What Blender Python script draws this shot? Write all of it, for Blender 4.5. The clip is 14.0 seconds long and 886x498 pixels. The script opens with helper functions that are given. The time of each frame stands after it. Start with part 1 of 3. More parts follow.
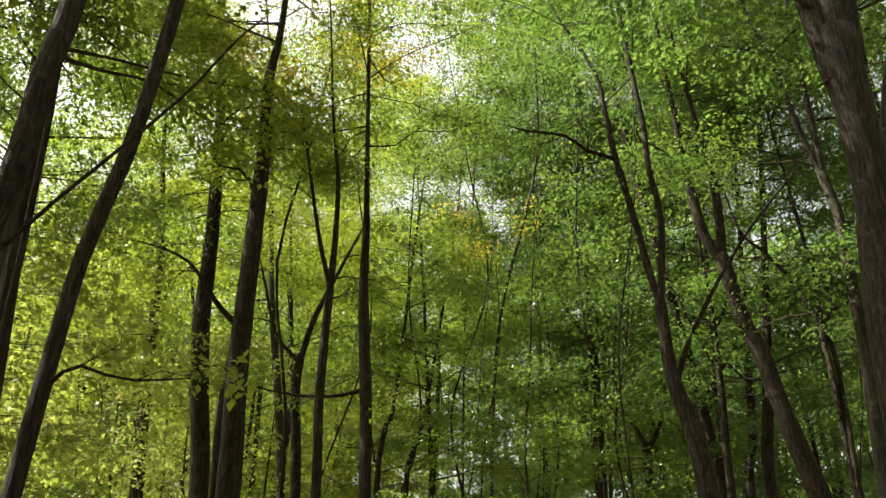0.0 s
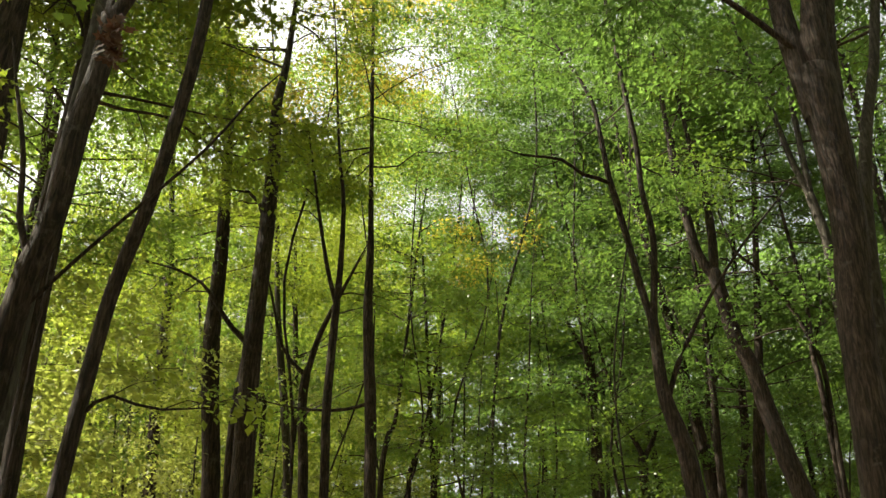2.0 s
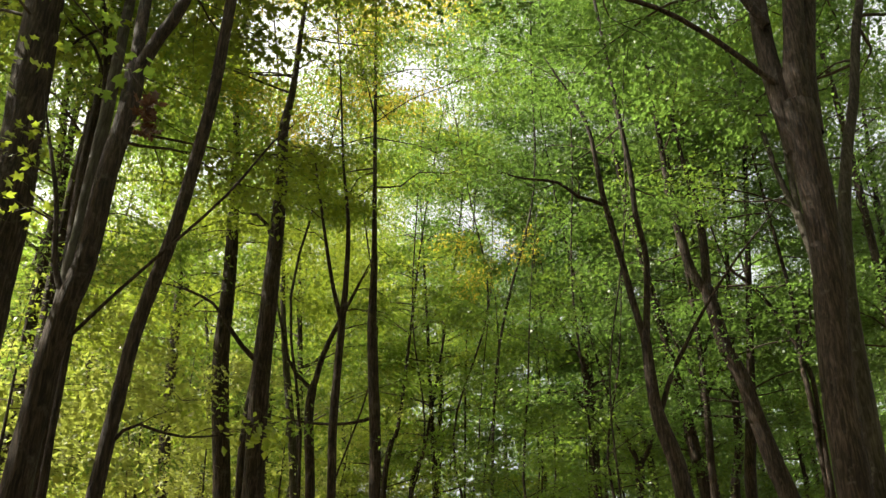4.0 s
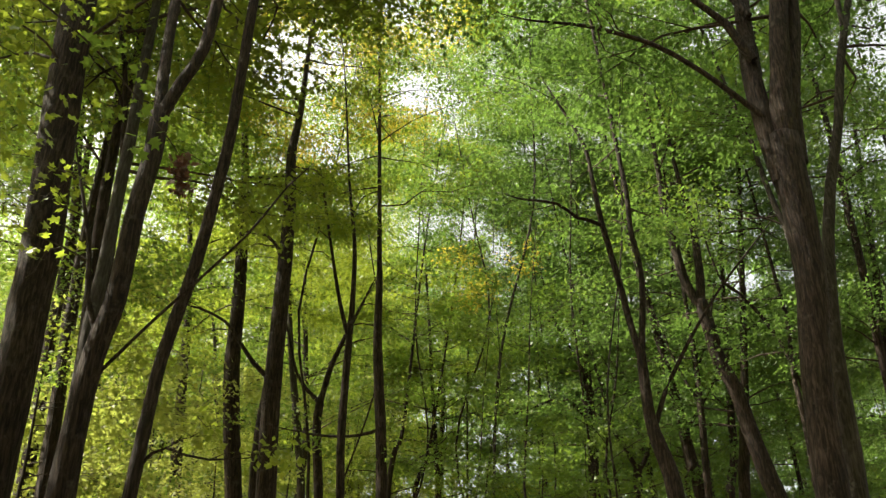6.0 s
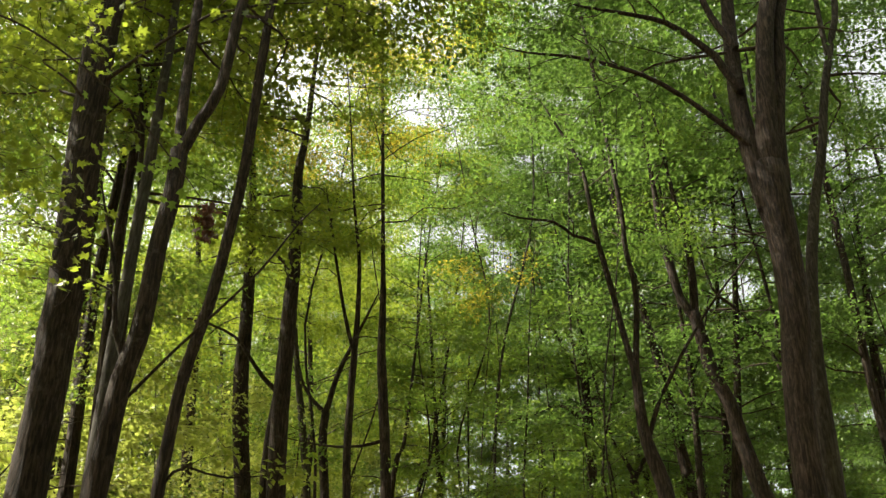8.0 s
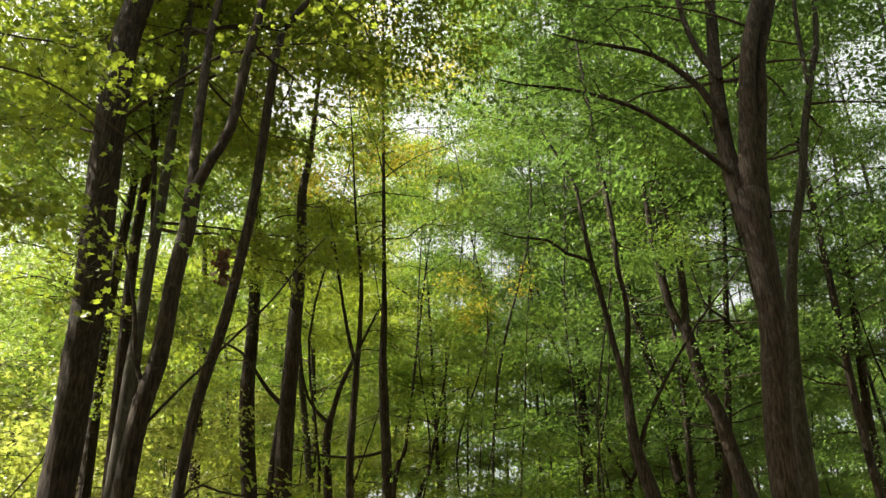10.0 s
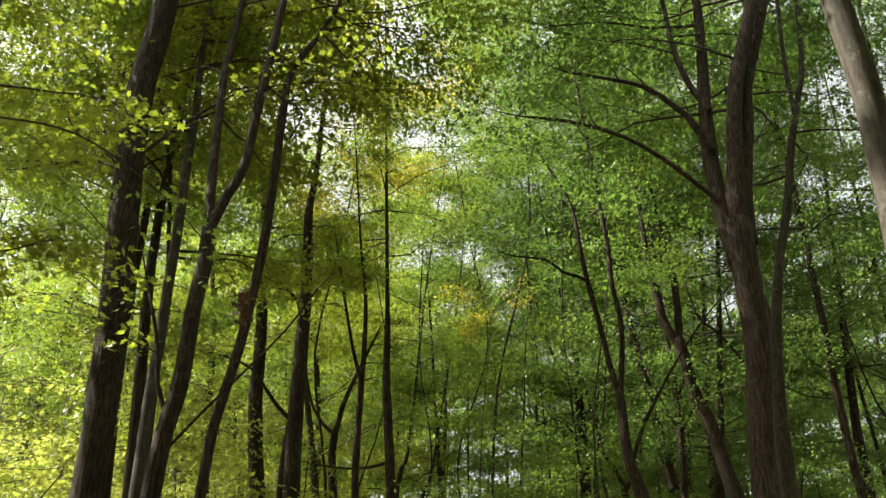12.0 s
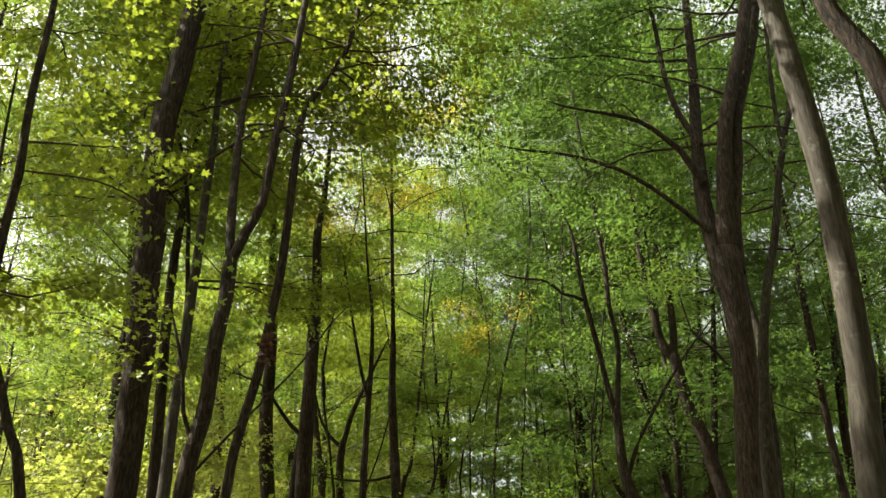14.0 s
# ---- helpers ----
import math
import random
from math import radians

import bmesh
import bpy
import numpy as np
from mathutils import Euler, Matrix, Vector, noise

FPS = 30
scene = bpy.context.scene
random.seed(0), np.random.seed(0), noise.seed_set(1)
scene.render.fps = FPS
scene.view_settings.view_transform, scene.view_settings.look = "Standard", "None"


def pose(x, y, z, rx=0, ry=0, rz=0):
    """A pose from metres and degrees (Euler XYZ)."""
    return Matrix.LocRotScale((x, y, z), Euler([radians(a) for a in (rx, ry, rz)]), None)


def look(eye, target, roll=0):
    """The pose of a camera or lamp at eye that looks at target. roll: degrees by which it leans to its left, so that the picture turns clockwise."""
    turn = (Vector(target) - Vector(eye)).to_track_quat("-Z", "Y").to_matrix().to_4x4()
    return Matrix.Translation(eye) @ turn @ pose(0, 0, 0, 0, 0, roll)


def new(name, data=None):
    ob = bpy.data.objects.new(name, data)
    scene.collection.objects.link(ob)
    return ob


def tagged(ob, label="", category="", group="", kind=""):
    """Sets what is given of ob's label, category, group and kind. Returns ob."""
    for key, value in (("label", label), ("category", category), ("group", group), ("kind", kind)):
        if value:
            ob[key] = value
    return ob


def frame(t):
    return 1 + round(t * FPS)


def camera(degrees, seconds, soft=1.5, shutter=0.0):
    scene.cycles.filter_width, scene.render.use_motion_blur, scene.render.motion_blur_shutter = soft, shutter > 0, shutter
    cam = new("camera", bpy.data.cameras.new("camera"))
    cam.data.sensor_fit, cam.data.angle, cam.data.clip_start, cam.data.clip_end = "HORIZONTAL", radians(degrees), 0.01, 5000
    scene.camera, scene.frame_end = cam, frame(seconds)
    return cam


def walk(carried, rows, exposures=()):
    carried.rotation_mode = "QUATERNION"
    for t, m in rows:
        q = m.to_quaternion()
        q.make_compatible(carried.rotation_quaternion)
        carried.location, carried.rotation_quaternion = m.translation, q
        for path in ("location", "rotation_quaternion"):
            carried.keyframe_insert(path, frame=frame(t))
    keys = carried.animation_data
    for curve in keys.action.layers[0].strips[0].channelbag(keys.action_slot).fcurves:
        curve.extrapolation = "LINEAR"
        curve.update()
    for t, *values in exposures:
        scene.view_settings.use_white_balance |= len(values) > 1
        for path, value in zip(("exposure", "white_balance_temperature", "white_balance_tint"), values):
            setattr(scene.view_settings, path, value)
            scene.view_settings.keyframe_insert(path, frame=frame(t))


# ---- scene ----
cam = camera(50.0, 14.0, soft=1.5)
METRES, EYE, TILT, LEAN, TURN = 4.2, 1.6, 28.3, 0.0, 0.0
ROWS = [
    (0.0, 0.0, 0.0, 0.0, 0.0, 0.0, -0.0),
    (0.5, -0.0009, -0.0237, 0.02, 0.02, 0.02, 0.01),
    (1.0, -0.0026, -0.0475, 0.0401, 0.03, 0.04, 0.02),
    (1.5, -0.0038, -0.0718, 0.0615, 0.04, 0.06, 0.04),
    (2.0, -0.0037, -0.0959, 0.0839, 0.07, 0.07, 0.05),
    (2.5, -0.0044, -0.1194, 0.107, 0.08, 0.08, 0.07),
    (3.0, -0.0043, -0.1436, 0.1293, 0.1, 0.08, 0.1),
    (5.5, -0.0152, -0.2656, 0.2411, 0.15, 0.08, 0.37),
    (6.0, -0.0176, -0.2898, 0.2625, 0.18, 0.09, 0.39),
    (6.5, -0.0186, -0.3147, 0.2846, 0.22, 0.08, 0.42),
    (7.0, -0.0195, -0.3392, 0.3069, 0.24, 0.07, 0.44),
    (7.5, -0.0207, -0.3643, 0.3282, 0.24, 0.05, 0.46),
    (8.0, -0.0211, -0.3893, 0.3493, 0.25, 0.04, 0.49),
    (10.5, -0.0075, -0.5236, 0.4725, 0.34, -0.12, 0.65),
    (11.0, -0.0089, -0.5499, 0.4991, 0.33, -0.16, 0.67),
    (11.5, -0.0107, -0.5775, 0.5266, 0.35, -0.19, 0.66),
    (12.0, -0.0131, -0.6062, 0.5548, 0.36, -0.2, 0.67),
    (12.5, -0.0147, -0.6355, 0.5853, 0.41, -0.23, 0.66),
    (13.0, -0.0187, -0.6659, 0.6155, 0.43, -0.25, 0.65),
    (13.5, -0.0229, -0.6972, 0.6471, 0.44, -0.27, 0.65),
    (14.0, -0.0285, -0.7299, 0.6796, 0.42, -0.27, 0.66),
]
walk(cam, [(t, pose(0, 0, EYE, TILT, LEAN, TURN) @ pose(METRES * x, METRES * y * 1.72, METRES * z, 90 + pitch / 1.72, roll, yaw / 1.72)) for t, x, y, z, yaw, pitch, roll in ROWS],
     exposures=[(0.0, 2.2, 6750, 4), (7.0, 2.2, 6750, 4), (14.0, 2.1, 6750, 4)])

# ---- world, sun, exposure ----
SUN_AZ, SUN_EL = -86.0, 52.0          # degrees from straight ahead (+y), positive to the right; height
world = bpy.data.worlds.new("sky")
scene.world = world
world.use_nodes = True
wn = world.node_tree
sky = wn.nodes.new("ShaderNodeTexSky")
sky.sky_type = "NISHITA"
sky.sun_disc = False
sky.sun_elevation = radians(SUN_EL)
sky.sun_rotation = radians(SUN_AZ)
sky.dust_density, sky.air_density, sky.ozone_density = 10.0, 0.35, 0.6
veil = wn.nodes.new("ShaderNodeMix")      # thin, even high cloud over the blue
veil.data_type = "RGBA"
veil.inputs[0].default_value = 0.5
wn.links.new(sky.outputs[0], veil.inputs[6])
veil.inputs[7].default_value = (2.0, 2.0, 1.75, 1)
wn.links.new(veil.outputs[2], wn.nodes["Background"].inputs[0])
wn.nodes["Background"].inputs[1].default_value = 0.15

sun_data = bpy.data.lights.new("sun", "SUN")
sun_data.energy, sun_data.angle, sun_data.color = 3.8, radians(0.53), (1.0, 0.93, 0.80)
sun = new("sun", sun_data)
sd = Vector((math.sin(radians(SUN_AZ)) * math.cos(radians(SUN_EL)), math.cos(radians(SUN_AZ)) * math.cos(radians(SUN_EL)), math.sin(radians(SUN_EL))))
sun.matrix_world = look(sd * 60, (0, 0, 0))


# ---- materials ----
def material(name):
    m = bpy.data.materials.new(name)
    m.use_nodes = True
    m.node_tree.nodes.clear()
    return m, m.node_tree


def node(nt, kind, **sets):
    n = nt.nodes.new("ShaderNode" + kind)
    for key, value in sets.items():
        n.inputs[key.replace("_", " ")].default_value = value
    return n


def ramp(nt, source, *stops):
    n = nt.nodes.new("ShaderNodeValToRGB")
    e = n.color_ramp.elements
    while len(e) < len(stops):
        e.new(0.5)
    for el, (at, col) in zip(e, stops):
        el.position, el.color = at, (*col, 1)
    nt.links.new(source, n.inputs[0])
    return n


def leaf_material(name, dark, mid, light, glow, through_part=0.55):
    """Thin leaf: glossy skin over diffuse, and light that comes through it."""
    m, nt = material(name)
    geo = nt.nodes.new("ShaderNodeNewGeometry")
    info = nt.nodes.new("ShaderNodeObjectInfo")
    pick = nt.nodes.new("ShaderNodeMath")
    pick.operation = "MULTIPLY_ADD"
    nt.links.new(geo.outputs["Random Per Island"], pick.inputs[0])
    pick.inputs[1].default_value = 0.62
    scale = nt.nodes.new("ShaderNodeMath")
    scale.operation = "MULTIPLY"
    nt.links.new(info.outputs["Random"], scale.inputs[0])
    scale.inputs[1].default_value = 0.38
    nt.links.new(scale.outputs[0], pick.inputs[2])
    col = ramp(nt, pick.outputs[0], (0.0, dark), (0.5, mid), (1.0, light))
    tex = nt.nodes.new("ShaderNodeTexCoord")
    vein = node(nt, "TexNoise", Scale=45.0, Detail=2.0)
    nt.links.new(tex.outputs["Object"], vein.inputs["Vector"])
    mix = nt.nodes.new("ShaderNodeMix")
    mix.data_type, mix.blend_type = "RGBA", "MULTIPLY"
    mix.inputs[0].default_value = 0.35
    nt.links.new(col.outputs[0], mix.inputs[6])
    nt.links.new(vein.outputs["Fac"], mix.inputs[7])
    skin = node(nt, "BsdfPrincipled", Roughness=0.42)
    skin.inputs["Specular IOR Level"].default_value = 0.5
    nt.links.new(mix.outputs[2], skin.inputs["Base Color"])
    trans = nt.nodes.new("ShaderNodeBsdfTranslucent")
    tcol = nt.nodes.new("ShaderNodeMix")
    tcol.data_type, tcol.blend_type = "RGBA", "MIX"
    tcol.inputs[0].default_value = 0.7
    nt.links.new(col.outputs[0], tcol.inputs[6])
    tcol.inputs[7].default_value = (*glow, 1)
    nt.links.new(tcol.outputs[2], trans.inputs["Color"])
    both = nt.nodes.new("ShaderNodeMixShader")
    both.inputs[0].default_value = through_part
    nt.links.new(skin.outputs[0], both.inputs[1])
    nt.links.new(trans.outputs[0], both.inputs[2])
    out = nt.nodes.new("ShaderNodeOutputMaterial")
    nt.links.new(both.outputs[0], out.inputs[0])
    return m


LEAF_GREEN = leaf_material("leaf_green", (0.042, 0.076, 0.013), (0.08, 0.132, 0.022), (0.14, 0.195, 0.035), (0.235, 0.355, 0.042))
# the lightest stop is yellowed to carry sunlit highlights on the leaves
LEAF_LIGHT = leaf_material("leaf_light_green", (0.072, 0.12, 0.015), (0.11, 0.165, 0.02), (0.21, 0.225, 0.03), (0.345, 0.42, 0.04))
LEAF_DARK = leaf_material("leaf_dark_green", (0.034, 0.068, 0.016), (0.064, 0.114, 0.026), (0.105, 0.16, 0.035), (0.18, 0.31, 0.054))
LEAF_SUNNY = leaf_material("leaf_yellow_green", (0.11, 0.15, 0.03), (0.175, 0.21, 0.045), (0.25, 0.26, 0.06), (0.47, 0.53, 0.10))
LEAF_YELLOW = leaf_material("leaf_autumn_yellow", (0.22, 0.21, 0.02), (0.34, 0.29, 0.03), (0.42, 0.31, 0.04), (0.58, 0.48, 0.06))
LEAF_BROWN = leaf_material("leaf_withered", (0.05, 0.022, 0.012), (0.085, 0.036, 0.02), (0.12, 0.055, 0.03), (0.13, 0.05, 0.025), 0.35)


def bark_material(name, deep, mid, pale, lichen, furrow=1.0):
    """Bark: upright furrows, broad stains and pale lichen patches."""
    m, nt = material(name)
    tex = nt.nodes.new("ShaderNodeTexCoord")
    maps = nt.nodes.new("ShaderNodeMapping")
    maps.inputs["Scale"].default_value = (1.0, 1.0, 0.13)
    nt.links.new(tex.outputs["Object"], maps.inputs["Vector"])
    ridge = node(nt, "TexNoise", Scale=34.0, Detail=6.0, Roughness=0.65, Distortion=0.6)
    nt.links.new(maps.outputs[0], ridge.inputs["Vector"])
    broad = node(nt, "TexNoise", Scale=1.7, Detail=4.0, Roughness=0.6)
    nt.links.new(tex.outputs["Object"], broad.inputs["Vector"])
    patch = node(nt, "TexNoise", Scale=5.5, Detail=5.0, Roughness=0.7)
    nt.links.new(tex.outputs["Object"], patch.inputs["Vector"])
    col = ramp(nt, ridge.outputs["Fac"], (0.36, deep), (0.49, mid), (0.66, pale))
    stain = ramp(nt, broad.outputs["Fac"], (0.3, (0.55, 0.5, 0.45)), (0.7, (1.1, 1.08, 1.05)))
    mul = nt.nodes.new("ShaderNodeMix")
    mul.data_type, mul.blend_type = "RGBA", "MULTIPLY"
    mul.inputs[0].default_value = 1.0
    nt.links.new(col.outputs[0], mul.inputs[6])
    nt.links.new(stain.outputs[0], mul.inputs[7])
    spot = ramp(nt, patch.outputs["Fac"], (0.58, (0, 0, 0)), (0.72, (0.7, 0.7, 0.7)))
    mix = nt.nodes.new("ShaderNodeMix")
    mix.data_type = "RGBA"
    nt.links.new(spot.outputs[0], mix.inputs[0])
    nt.links.new(mul.outputs[2], mix.inputs[6])
    mix.inputs[7].default_value = (*lichen, 1)
    bump = node(nt, "Bump", Strength=1.0 * furrow, Distance=0.035)
    nt.links.new(ridge.outputs["Fac"], bump.inputs["Height"])
    skin = node(nt, "BsdfPrincipled", Roughness=0.82)
    skin.inputs["Specular IOR Level"].default_value = 0.2
    nt.links.new(mix.outputs[2], skin.inputs["Base Color"])
    nt.links.new(bump.outputs[0], skin.inputs["Normal"])
    out = nt.nodes.new("ShaderNodeOutputMaterial")
    nt.links.new(skin.outputs[0], out.inputs[0])
    return m


BARK_BROWN = bark_material("bark_brown", (0.010, 0.007, 0.005), (0.029, 0.020, 0.015), (0.082, 0.060, 0.046), (0.085, 0.072, 0.057))
BARK_GREY = bark_material("bark_grey", (0.018, 0.0145, 0.011), (0.038, 0.032, 0.0245), (0.078, 0.069, 0.055), (0.135, 0.125, 0.106), 0.5)
BARK_PALE = bark_material("bark_smooth_grey", (0.03, 0.027, 0.022), (0.056, 0.051, 0.043), (0.09, 0.084, 0.072), (0.15, 0.142, 0.125), 0.3)
BARK_TWIG = bark_material("bark_twig", (0.025, 0.018, 0.013), (0.05, 0.037, 0.027), (0.09, 0.07, 0.052), (0.10, 0.088, 0.07), 0.4)


def ground_material():
    m, nt = material("leaf_litter")
    tex = nt.nodes.new("ShaderNodeTexCoord")
    leafy = node(nt, "TexVoronoi", Scale=14.0)
    nt.links.new(tex.outputs["Object"], leafy.inputs["Vector"])
    broad = node(nt, "TexNoise", Scale=0.6, Detail=5.0)
    nt.links.new(tex.outputs["Object"], broad.inputs["Vector"])
    col = ramp(nt, leafy.outputs["Color"], (0.1, (0.06, 0.035, 0.018)), (0.5, (0.13, 0.075, 0.035)), (0.9, (0.22, 0.14, 0.06)))
    moss = ramp(nt, broad.outputs["Fac"], (0.45, (0, 0, 0)), (0.7, (1, 1, 1)))
    mix = nt.nodes.new("ShaderNodeMix")
    mix.data_type = "RGBA"
    nt.links.new(moss.outputs[0], mix.inputs[0])
    nt.links.new(col.outputs[0], mix.inputs[6])
    mix.inputs[7].default_value = (0.07, 0.09, 0.025, 1)
    bump = node(nt, "Bump", Strength=0.7, Distance=0.03)
    nt.links.new(leafy.outputs["Distance"], bump.inputs["Height"])
    skin = node(nt, "BsdfPrincipled", Roughness=0.9)
    nt.links.new(mix.outputs[2], skin.inputs["Base Color"])
    nt.links.new(bump.outputs[0], skin.inputs["Normal"])
    out = nt.nodes.new("ShaderNodeOutputMaterial")
    nt.links.new(skin.outputs[0], out.inputs[0])
    return m


# ---- mesh helpers ----
rng = np.random.default_rng(7)


def mesh_from(name, verts, tris, mat, smooth=True):
    """A mesh out of arrays of vertices and triangles."""
    me = bpy.data.meshes.new(name)
    verts, tris = np.asarray(verts, np.float32), np.asarray(tris, np.int32)
    me.vertices.add(len(verts))
    me.vertices.foreach_set("co", verts.ravel())
    me.loops.add(tris.size)
    me.loops.foreach_set("vertex_index", tris.ravel())
    me.polygons.add(len(tris))
    me.polygons.foreach_set("loop_start", np.arange(0, tris.size, 3, dtype=np.int32))
    me.polygons.foreach_set("use_smooth", np.full(len(tris), smooth))
    me.update()
    me.materials.append(mat)
    return me


def part(name, mesh, parent, label="", kind=""):
    ob = new(name, mesh)
    ob.parent = parent
    return tagged(ob, label=label, kind=kind)


def spline(points, step):
    """Catmull-Rom through rows of numbers (place and radius), at about even steps."""
    p = np.asarray(points, float)
    if len(p) < 3:
        n = max(2, int(np.linalg.norm(p[1, :3] - p[0, :3]) / step) + 1)
        return p[0] + (p[1] - p[0]) * np.linspace(0, 1, n)[:, None]
    q = np.vstack([2 * p[0] - p[1], p, 2 * p[-1] - p[-2]])
    out = []
    for i in range(1, len(q) - 2):
        a, b, c, d = q[i - 1:i + 3]
        n = max(1, int(np.linalg.norm(c[:3] - b[:3]) / step))
        t = (np.arange(n) / n)[:, None]
        out.append(0.5 * (2 * b + (c - a) * t + (2 * a - 5 * b + 4 * c - d) * t ** 2 + (3 * b - a - 3 * c + d) * t ** 3))
    out.append(p[-1:])
    return np.vstack(out)


def tube(path, sides, knobs=0.0, start=0):
    """A tapered, slightly uneven tube round rows of x, y, z, r. Returns vertices and triangles numbered from start."""
    c, r = path[:, :3], np.maximum(path[:, 3], 0.0015)
    way = np.gradient(c, axis=0)
    way /= np.linalg.norm(way, axis=1)[:, None] + 1e-9
    ref = np.where(np.abs(way[:, 2:3]) > 0.9, [[1.0, 0, 0]], [[0, 0, 1.0]])
    u = np.cross(ref, way)
    u /= np.linalg.norm(u, axis=1)[:, None] + 1e-9
    v = np.cross(way, u)
    a = np.linspace(0, 2 * np.pi, sides, endpoint=False)
    n = len(c)
    rr = np.repeat(r[:, None], sides, 1)
    if knobs:
        k1, k2, ph = rng.integers(2, 4), rng.uniform(1.5, 4), rng.uniform(0, 6)
        h = np.arange(n)[:, None] * 0.3
        rr = rr * (1 + knobs * (0.5 * np.sin(k1 * a[None, :] + h * 0.6 + ph) + 0.4 * np.sin(k2 * h + a[None, :]) + 0.5 * rng.normal(size=rr.shape)))
    vs = c[:, None, :] + rr[..., None] * (np.cos(a)[None, :, None] * u[:, None, :] + np.sin(a)[None, :, None] * v[:, None, :])
    i = (np.arange(n - 1)[:, None] * sides + np.arange(sides)[None, :]).ravel()
    j = (np.arange(n - 1)[:, None] * sides + (np.arange(sides)[None, :] + 1) % sides).ravel()
    tri = np.vstack([np.stack([i, j, j + sides], 1), np.stack([i, j + sides, i + sides], 1)])
    tip = (n - 1) * sides
    tri = np.vstack([tri, [[tip, tip + k, tip + k + 1] for k in range(1, sides - 1)]])
    return vs.reshape(-1, 3), tri + start


# leaf outlines: along, across (of the leaf's length), sag
SIMPLE_LEAF = (np.array([[0, 0, 0], [0.5, 0.33, 0.06], [1, 0, -0.10], [0.45, -0.33, 0.06]]), np.array([[0, 2, 1], [0, 3, 2]]))
SMALL_LEAF = (np.array([[0, -0.24, 0.03], [0.18, 0.38, 0.03], [1, 0, -0.05]]), np.array([[0, 2, 1]]))
LOBED_LEAF = (np.array([[0, 0, 0], [0.10, 0.42, 0.05], [0.36, 0.22, 0.02], [0.66, 0.50, -0.02], [0.66, 0.16, 0.0], [1, 0, -0.12],
                        [0.66, -0.16, 0.0], [0.66, -0.50, -0.02], [0.36, -0.22, 0.02], [0.10, -0.42, 0.05]]),
              np.array([[0, 2, 1], [0, 4, 2], [2, 4, 3], [0, 6, 4], [4, 6, 5], [0, 8, 6], [6, 8, 7], [0, 9, 8]]))


def leaves(at, heading, size, shape, tilt=0.5):
    """Leaves at the places given, each heading (radians) outwards, spread about level."""
    base, tri = shape
    n = len(at)
    yaw = heading + rng.normal(0, 0.9, n)
    pitch = rng.normal(-0.25, tilt, n)
    roll = rng.normal(0, tilt, n)
    s = size * rng.uniform(0.65, 1.25, n)
    cy, sy, cp, sp, cr, sr = np.cos(yaw), np.sin(yaw), np.cos(pitch), np.sin(pitch), np.cos(roll), np.sin(roll)
    f = np.stack([cy * cp, sy * cp, sp], 1)
    side0 = np.stack([-sy, cy, np.zeros(n)], 1)
    up0 = np.cross(f, side0)
    side = side0 * cr[:, None] + up0 * sr[:, None]
    up = np.cross(f, side)
    b = base[None]
    v = at[:, None, :] + s[:, None, None] * (b[..., 0:1] * f[:, None] + b[..., 1:2] * side[:, None] + b[..., 2:3] * up[:, None])
    t = tri[None] + (np.arange(n) * len(base))[:, None, None]
    return v.reshape(-1, 3), t.reshape(-1, 3)


# ---- branches with leaves ----
def kept_clear(p):
    """True near the lane that is walked, where no branch hangs, and in the open sky above the ride."""
    x, y, z = p
    d = math.sqrt(x * x + (z - 1.6) ** 2 + max(0.0, y - 0.0, -6.2 - y) ** 2)
    return d < 5.2


# openings in the canopy, each a widening shaft: its middle, its far end, radius
OPENINGS = [((-4.5, 19, 19), (-10.8, 50, 43.5), 1.1), ((-3.1, 19, 18.9), (-7.5, 50, 43.3), 0.6), ((-1.5, 19, 22.2), (-3.6, 50, 51.2), 1.2),
            ((-1, 19, 18.2), (-2.4, 50, 41.6), 0.55), ((0.2, 19, 16.9), (0.5, 50, 38.5), 0.45), ((3.1, 19, 21.8), (7.5, 50, 50.3), 0.55),
            ((0.6, 19, 13.9), (1.4, 50, 31.2), 0.6), ((1.4, 19, 13.1), (3.4, 50, 29.3), 0.6), ((2.3, 19, 16.2), (5.5, 50, 36.8), 0.3),
            ((12.6, 19, 20), (30.4, 50, 45.9), 1.2), ((10.7, 19, 16.6), (25.8, 50, 37.7), 0.55), ((-0.2, 19, 15.6), (-0.5, 50, 35.3), 0.45),
            ((1.3, 19, 18.8), (3.1, 50, 43.0), 0.4), ((7.6, 19, 12.3), (18.3, 50, 27.4), 0.6)]
# where the canopy lets the sun in: foot of each shaft, radius, share of the leaves that stay
CLEARINGS = [((-6.6, 12.4, 4.6), 2.7, 0.02), ((-7.2, 17.0, 5.5), 2.7, 0.1), ((-9.2, 22.0, 7.0), 2.6, 0.25), ((-5.0, 26.0, 8.5), 3.0, 0.5),
             ((6.0, 17.0, 9.5), 2.8, 0.4), ((8.5, 21.0, 9.5), 3.0, 0.32), ((4.0, 23.0, 9.0), 2.2, 0.75), ((10.0, 15.0, 9.0), 2.5, 0.5), ((-2.5, 32.0, 10.0), 2.8, 0.65),
             ((2.62, 0.25, 4.7), 0.8, 0.0), ((4.72, 8.9, 10.0), 0.6, 0.05), ((4.75, 8.9, 8.3), 0.5, 0.05), ((-4.5, 8.35, 5.6), 0.6, 0.1), ((-3.6, 6.5, 5.0), 0.5, 0.1)]


